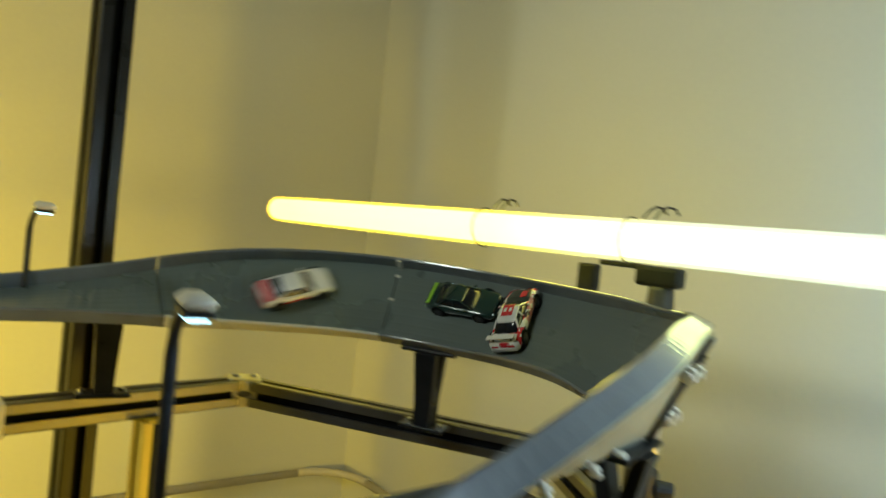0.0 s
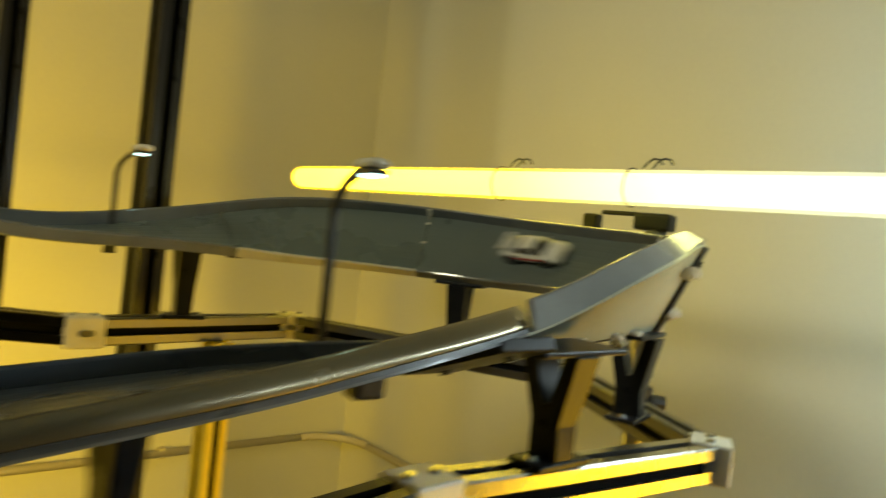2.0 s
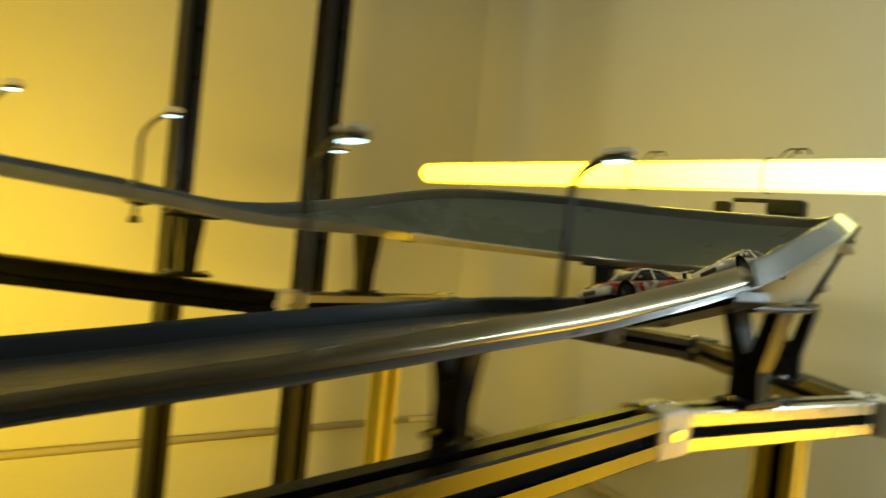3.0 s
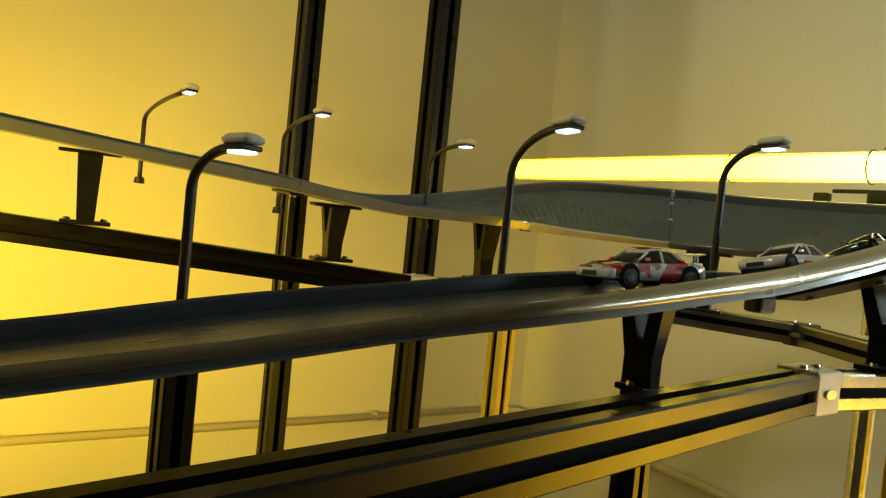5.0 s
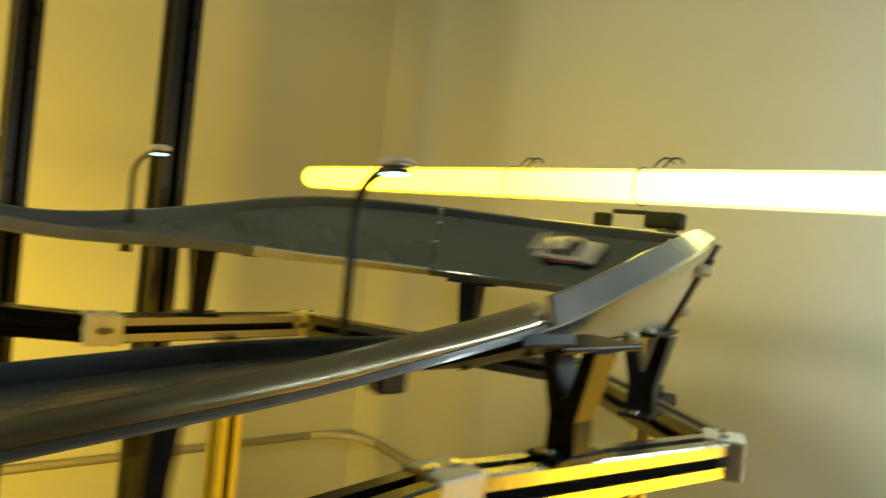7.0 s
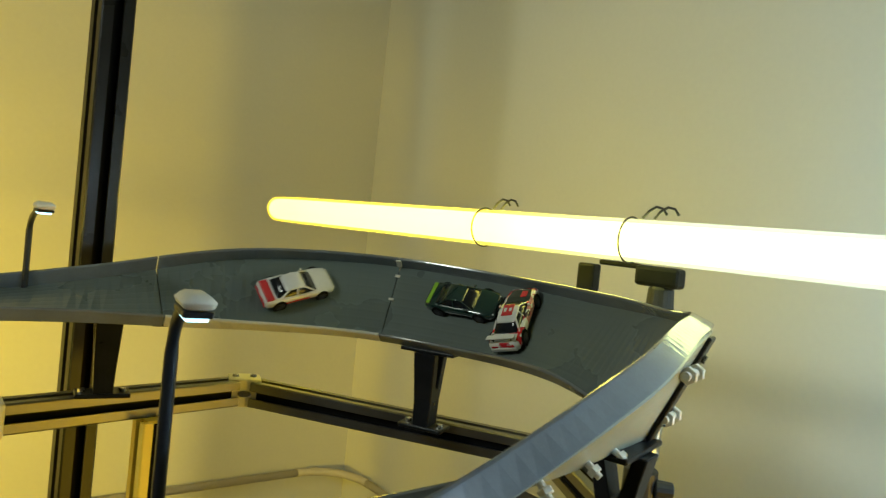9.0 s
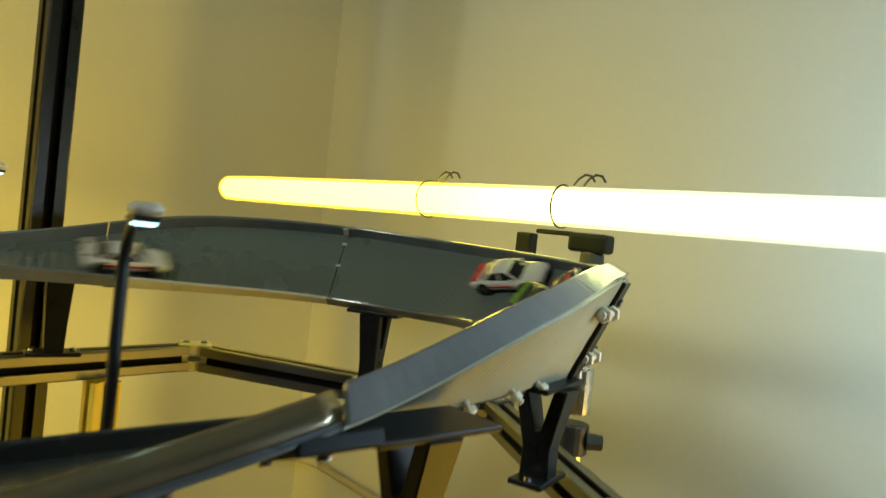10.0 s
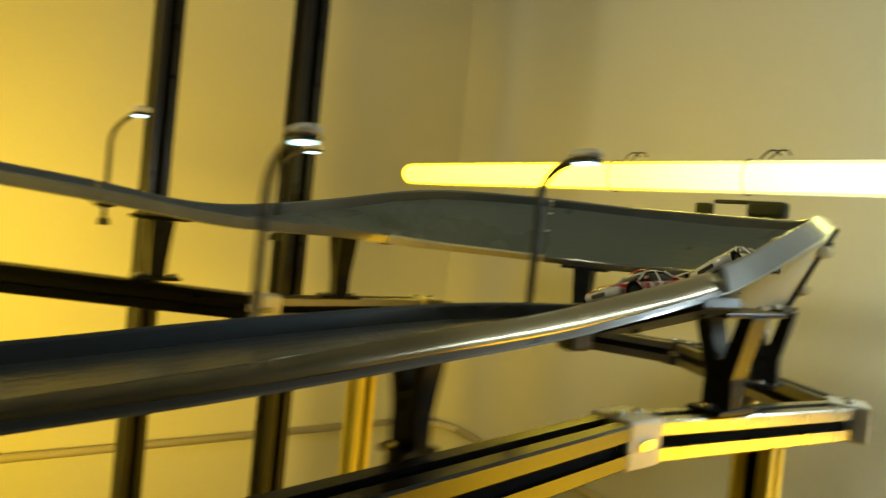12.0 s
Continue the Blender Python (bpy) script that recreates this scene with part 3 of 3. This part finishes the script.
mount = empty("lamp_mount", Matrix.Translation((-0.077, 0.184, 1.089)), "small black plastic lamp mount under the track edge", "mount")
part("clip_body", box((0.014, 0.011, 0.010), (0, 0, 0), 0.002, Matrix.Rotation(radians(40), 4, "Z")), M_BLACK, mount)
part("tongue", box((0.024, 0.006, 0.003), (-0.012, 0.006, 0.003), 0.001, Matrix.Rotation(radians(145), 4, "Z")), M_BLACK, mount)

# the plan so far is drawn in its own unit: bring it to metres (cars are in metres)
for ob in list(scene.objects):
    if ob.parent is None and ob.type in ("MESH", "EMPTY"):
        ob.matrix_basis = Matrix.Scale(PLAN, 4) @ ob.matrix_basis


# ---- cars ----
def car_material(name, base, rough=0.22, **kw):
    return material(name, base, rough, kw.get("metal", 0.0), 0.04, 200, 0.03, 1500, 0.5, 1.0)


M_TYRE = material("tyre_rubber", (0.015, 0.015, 0.016), 0.7)
M_GLASS = material("car_window_black", (0.012, 0.014, 0.017), 0.08, 0, 0.05)
M_CARWHITE = car_material("car_white", (0.72, 0.71, 0.67))
M_CARRED = car_material("car_red", (0.55, 0.03, 0.035))
M_CARDARK = car_material("car_dark_green", (0.012, 0.035, 0.03))
M_CARLIME = car_material("car_lime", (0.30, 0.55, 0.04))
M_BONNET = car_material("car_dark_bonnet", (0.02, 0.03, 0.028), 0.15)


def camo_material():
    """White paint with a printed pattern of red and dark patches."""
    mat = car_material("car_red_camouflage", (0.72, 0.70, 0.66))
    t = mat.node_tree
    b = t.nodes["Principled BSDF"]
    co = t.nodes.new("ShaderNodeTexCoord")
    v = t.nodes.new("ShaderNodeTexVoronoi")
    v.inputs["Scale"].default_value = 190
    t.links.new(co.outputs["Object"], v.inputs["Vector"])
    sep = t.nodes.new("ShaderNodeSeparateColor")
    t.links.new(v.outputs["Color"], sep.inputs[0])
    ramp = t.nodes.new("ShaderNodeValToRGB")
    ramp.color_ramp.interpolation = "CONSTANT"
    e = ramp.color_ramp.elements
    e[0].position, e[0].color = 0.0, (0.72, 0.70, 0.66, 1)
    e[1].position, e[1].color = 0.36, (0.55, 0.025, 0.035, 1)
    x = e.new(0.62)
    x.color = (0.48, 0.20, 0.20, 1)
    x = e.new(0.90)
    x.color = (0.05, 0.03, 0.035, 1)
    t.links.new(sep.outputs[0], ramp.inputs[0])
    xyz = t.nodes.new("ShaderNodeSeparateXYZ")
    t.links.new(co.outputs["Object"], xyz.inputs[0])
    low = t.nodes.new("ShaderNodeMath")
    low.operation = "LESS_THAN"
    low.inputs[1].default_value = 0.0165
    t.links.new(xyz.outputs[2], low.inputs[0])
    mix = t.nodes.new("ShaderNodeMix")
    mix.data_type = "RGBA"
    mix.inputs["A"].default_value = (0.72, 0.70, 0.66, 1)
    t.links.new(low.outputs[0], mix.inputs["Factor"])
    t.links.new(ramp.outputs[0], mix.inputs["B"])
    t.links.new(mix.outputs["Result"], b.inputs["Base Color"])
    return mat


M_CAMO = camo_material()
CAR_L, CAR_W = 0.072, 0.031


def loft(rows, bm=None):
    """Closed skin over rings: rows of (x, half width, bottom, shoulder height, top, top half width)."""
    one = bmesh.new()
    rings = []
    for x, w, z0, zs, z1, wt in rows:
        pts = [(-w * 0.92, z0), (w * 0.92, z0), (w, z0 + (zs - z0) * 0.35), (w, zs - 0.0004), (w * 0.94, zs + (z1 - zs) * 0.25), (wt, z1 - 0.0003), (wt * 0.6, z1), (-wt * 0.6, z1), (-wt, z1 - 0.0003), (-w * 0.94, zs + (z1 - zs) * 0.25), (-w, zs - 0.0004), (-w, z0 + (zs - z0) * 0.35)]
        rings.append([one.verts.new((x, y, z)) for y, z in pts])
    for r0, r1 in zip(rings, rings[1:]):
        for k in range(len(r0)):
            one.faces.new((r0[k], r0[(k + 1) % len(r0)], r1[(k + 1) % len(r0)], r1[k]))
    one.faces.new(rings[0])
    one.faces.new(rings[-1])
    return join(bm, one)


def toy_car(name, label, body, roof, bonnet=None, tail=None, number=False, wing=True, pickup=False, tail_len=0.014):
    car = empty(name, Matrix(), label, "toy car", "toy race cars")
    L, W = CAR_L / 2, CAR_W / 2
    rows = [(-L, W * 0.80, 0.0060, 0.0110, 0.0122, W * 0.70), (-L + 0.0025, W * 0.93, 0.0044, 0.0118, 0.0132, W * 0.82), (-L * 0.62, W, 0.0040, 0.0122, 0.0138, W * 0.86), (-L * 0.2, W * 0.97, 0.0038, 0.0118, 0.0130, W * 0.86),
            (L * 0.25, W * 0.97, 0.0038, 0.0112, 0.0124, W * 0.86), (L * 0.62, W, 0.0040, 0.0106, 0.0118, W * 0.84), (L - 0.003, W * 0.92, 0.0042, 0.0092, 0.0104, W * 0.74), (L, W * 0.74, 0.0052, 0.0080, 0.0090, W * 0.6)]
    part("body", loft(rows), body, car, smooth=True)
    x0, x1 = (-L * 0.34, L * 0.24) if not pickup else (-L * 0.05, L * 0.42)
    glass = [(x0 - 0.014 if not pickup else x0 - 0.003, W * 0.80, 0.0122, 0.0126, 0.0128, W * 0.74), (x0, W * 0.80, 0.0120, 0.0130, 0.0184, W * 0.60), ((x0 + x1) / 2, W * 0.80, 0.0118, 0.0130, 0.0192, W * 0.60), (x1 - 0.006, W * 0.80, 0.0116, 0.0128, 0.0186, W * 0.58), (x1 + 0.008, W * 0.78, 0.0112, 0.0116, 0.0120, W * 0.70)]
    part("greenhouse_glass", loft(glass), M_GLASS, car, "black tinted windows", True)
    top = [(x0 - 0.003, W * 0.52, 0.0174, 0.0176, 0.0178, W * 0.48), (x0 + 0.001, W * 0.62, 0.0178, 0.0187, 0.0193, W * 0.55), ((x0 + x1) / 2, W * 0.63, 0.0184, 0.0194, 0.0200, W * 0.56), (x1 - 0.006, W * 0.60, 0.0178, 0.0187, 0.0193, W * 0.53), (x1 - 0.003, W * 0.52, 0.0172, 0.0176, 0.0178, W * 0.46)]
    part("roof", loft(top), roof, car, smooth=True)
    for s in (-1, 1):
        part("pillar", sweep([(x0 - 0.008, s * W * 0.80, 0.0130), (x0, s * W * 0.61, 0.0184)], 0.0011, 6), body, car)
        part("pillar", sweep([(x1 + 0.006, s * W * 0.78, 0.0120), (x1 - 0.005, s * W * 0.59, 0.0186)], 0.0008, 6), body, car)
        part("pillar", sweep([((x0 + x1) / 2 - 0.002, s * W * 0.82, 0.0128), ((x0 + x1) / 2 - 0.002, s * W * 0.62, 0.0190)], 0.0008, 6), body, car)
        part("wing_mirror", box((0.0022, 0.0026, 0.0016), (x1 + 0.0005, s * (W * 0.93), 0.0140), 0.0005), body, car)
        part("headlight", box((0.0016, 0.0062, 0.0020), (L - 0.0016, s * W * 0.55, 0.0082), 0.0005, Matrix.Rotation(radians(-14 * s), 4, "Z")), M_CARWHITE, car, "pale headlight")
        part("tail_light", box((0.0012, 0.0066, 0.0020), (-L + 0.0002, s * W * 0.5, 0.0103), 0.0004), M_CARRED, car, "red tail light")
    if bonnet:
        part("front_bumper", loft([(L - 0.0052, W * 0.975, 0.0040, 0.0088, 0.0096, W * 0.84), (L - 0.0026, W * 0.95, 0.0040, 0.0088, 0.0094, W * 0.76), (L + 0.0004, W * 0.76, 0.0048, 0.0078, 0.0086, W * 0.6)]), M_CARWHITE, car, "pale front bumper", True)
    part("grille", box((0.0012, 0.0120, 0.0024), (L + 0.0002, 0, 0.0062), 0.0004), M_BLACK, car, "black grille")
    part("underbody", box((CAR_L * 0.86, CAR_W * 0.78, 0.0024), (0, 0, 0.0042), 0.0006), M_BLACK, car)
    if bonnet:
        part("bonnet", loft([(L * 0.30, W * 0.76, 0.0119, 0.0123, 0.0127, W * 0.72), (L * 0.62, W * 0.78, 0.0112, 0.0118, 0.0122, W * 0.72), (L * 0.90, W * 0.66, 0.0097, 0.0103, 0.0108, W * 0.58)]), bonnet, car)
    if tail:
        part("tail_panel", box((tail_len, CAR_W * 0.80, 0.0012), (-L + 0.002 + tail_len / 2, 0, 0.0134), 0.0004), tail, car)
        part("rear_bumper", box((0.0022, CAR_W * 0.8, 0.004), (-L + 0.0002, 0, 0.0074), 0.0008), tail, car)
    if wing:
        part("rear_wing", box((0.0055, CAR_W * 0.86, 0.0009), (-L + 0.0035, 0, 0.0182), 0.0003, Matrix.Rotation(radians(8), 4, "Y")), roof, car)
        for s in (-1, 1):
            part("wing_stay", box((0.003, 0.0009, 0.0052), (-L + 0.0042, s * W * 0.55, 0.0156), 0.0002), M_BLACK, car)
    if number:
        part("roof_panel", box((0.0130, CAR_W * 0.34, 0.0006), ((x0 + x1) / 2 - 0.001, 0, 0.0201), 0.0002), M_CARRED, car, "red number panel")
        for dy, wide in ((-0.0026, 0.0040), (0.0024, 0.0046)):
            part("number_bar", box((wide, 0.0026, 0.0003), ((x0 + x1) / 2 - 0.001, dy, 0.0205), 0.0001), M_CARWHITE, car, "white number bar")
        part("bonnet_mark", box((0.0080, 0.0060, 0.0004), (L * 0.70, -W * 0.3, 0.0121), 0.0001, Matrix.Rotation(radians(4.5), 4, "Y")), M_CARRED, car, "red mark on the bonnet")
    for sx, r in ((-L * 0.60, 0.0056), (L * 0.60, 0.0053)):
        for s in (-1, 1):
            # the shade in each wheel opening, drawn as a flat black disc
            part("wheel_arch_shade", cone(r * 1.22, r * 1.22, 0.0010, (sx, s * (W - 0.0001), r), Matrix.Rotation(radians(90), 4, "X"), seg=20), M_SLOT, car, "black disc drawing the shaded wheel opening")
    for ch in car.children:  # the cabin and body stand a little taller than drawn
        ch.data.transform(Matrix.Scale(1.12, 4, (0, 0, 1)))
        ch.location.z *= 1.12
    wheels = []
    for sx, r in ((-L * 0.60, 0.0056), (L * 0.60, 0.0053)):
        for s in (-1, 1):
            tyre = part("wheel", cone(r, r, 0.0048, (0, 0, 0), Matrix.Rotation(radians(90), 4, "X"), seg=20, bevel=0.0008), M_TYRE, car)
            tyre.matrix_basis = Matrix.Translation((sx, s * (W - 0.0018), r))
            part("rim", cone(r * 0.62, r * 0.5, 0.0012, (0, s * 0.0022, 0), Matrix.Rotation(radians(-90 * s), 4, "X"), seg=12), M_BLACK, tyre, "dark wheel rim")
            wheels.append((tyre, sx, s, r))
    return car, wheels


CARS = {
    "lead": toy_car("toy_race_car", "white toy race car with red camouflage sides and dark bonnet", M_CAMO, M_CARWHITE, M_BONNET, M_CARWHITE, True, tail_len=0.009),
    "green": toy_car("toy_race_car", "dark green toy race car with lime green tail", M_CARDARK, M_CARDARK, None, M_CARLIME, wing=False, tail_len=0.004),
    "white": toy_car("toy_race_car", "white toy race car with red tail end", M_CARWHITE, M_CARWHITE, None, M_CARRED, wing=False, tail_len=0.008),
    "striped": toy_car("toy_race_car", "white toy race car with red side stripe", M_CARWHITE, M_CARWHITE, None, None, wing=True),
}
for s in (-1, 1):
    part("side_stripe", box((CAR_L * 0.7, 0.0008, 0.0022), (0, s * (CAR_W / 2 - 0.0002), 0.0098), 0.0002), M_CARRED, CARS["striped"][0], "red side stripe")
    part("side_stripe", box((CAR_L * 0.5, 0.0008, 0.0016), (-0.01, s * (CAR_W / 2 - 0.0002), 0.0090), 0.0002), M_CARRED, CARS["white"][0], "red side stripe")

# rows: place along the shot, place along the track, offset across it, turn from the way ahead
DRIVES = {
    "lead": [(0.0, 7.4, 0.0, 108), (0.3, 7.85, 0.02, 102), (0.6, 8.3, 0.10, 104), (1.2, 9.6, 0.05, 170), (2.0, 11.4, 0.0, 300), (2.5, 12.45, -0.05, 352), (2.75, 12.95, -0.08, 354), (3.0, 13.45, -0.1, 351), (3.5, 14.78, -0.14, 349)],
    "green": [(0.0, 6.85, 0.1, 0), (0.3, 7.35, 0.07, -4), (0.6, 8.0, 0.04, -8), (1.2, 9.2, -0.1, -10), (1.6, 9.9, -0.24, -6), (2.0, 10.5, -0.24, -4), (3.0, 12.0, -0.05, 0), (3.5, 12.75, 0.05, 0)],
    "white": [(0.0, 5.375, 0.0, 22), (0.3, 6.3, 0.12, 18), (0.6, 7.3, 0.22, 12), (0.8, 7.75, 0.21, 12), (1.0, 8.12, 0.19, 14), (1.3, 9.15, 0.25, 6), (1.6, 9.95, 0.25, 0), (2.0, 11.0, 0.24, 0), (3.0, 12.72, 0.1, 0), (3.5, 13.58, 0.05, 0)],
    "striped": [(0.0, 2.1, -0.12, 0), (0.6, 3.85, -0.15, 0), (1.0, 4.72, -0.18, 0), (1.5, 6.2, -0.08, 0), (2.0, 7.38, 0.05, 0), (2.5, 8.9, 0.0, 0), (3.0, 9.9, 0.1, 0), (3.5, 10.8, 0.15, 0)],
}


def car_pose(rows, s):
    u, v, turn = catmull(rows, s)
    p, h, a, n = on_line(u)
    ahead = a.cross(n).normalized()
    if ahead.dot(h) < 0:
        ahead = -ahead
    left = n.cross(ahead)
    at = (p + a * (v * WIDE) + n * 0.0002) * PLAN
    m = Matrix(((ahead.x, left.x, n.x, at.x), (ahead.y, left.y, n.y, at.y), (ahead.z, left.z, n.z, at.z), (0, 0, 0, 1)))
    return m @ Matrix.Rotation(radians(turn), 4, "Z")


def motions():
    steps = TIMES
    for key, (car, wheels) in CARS.items():
        rows = DRIVES[key]
        walk(car, [(t, car_pose(rows, run(t))) for t in steps])


motions()
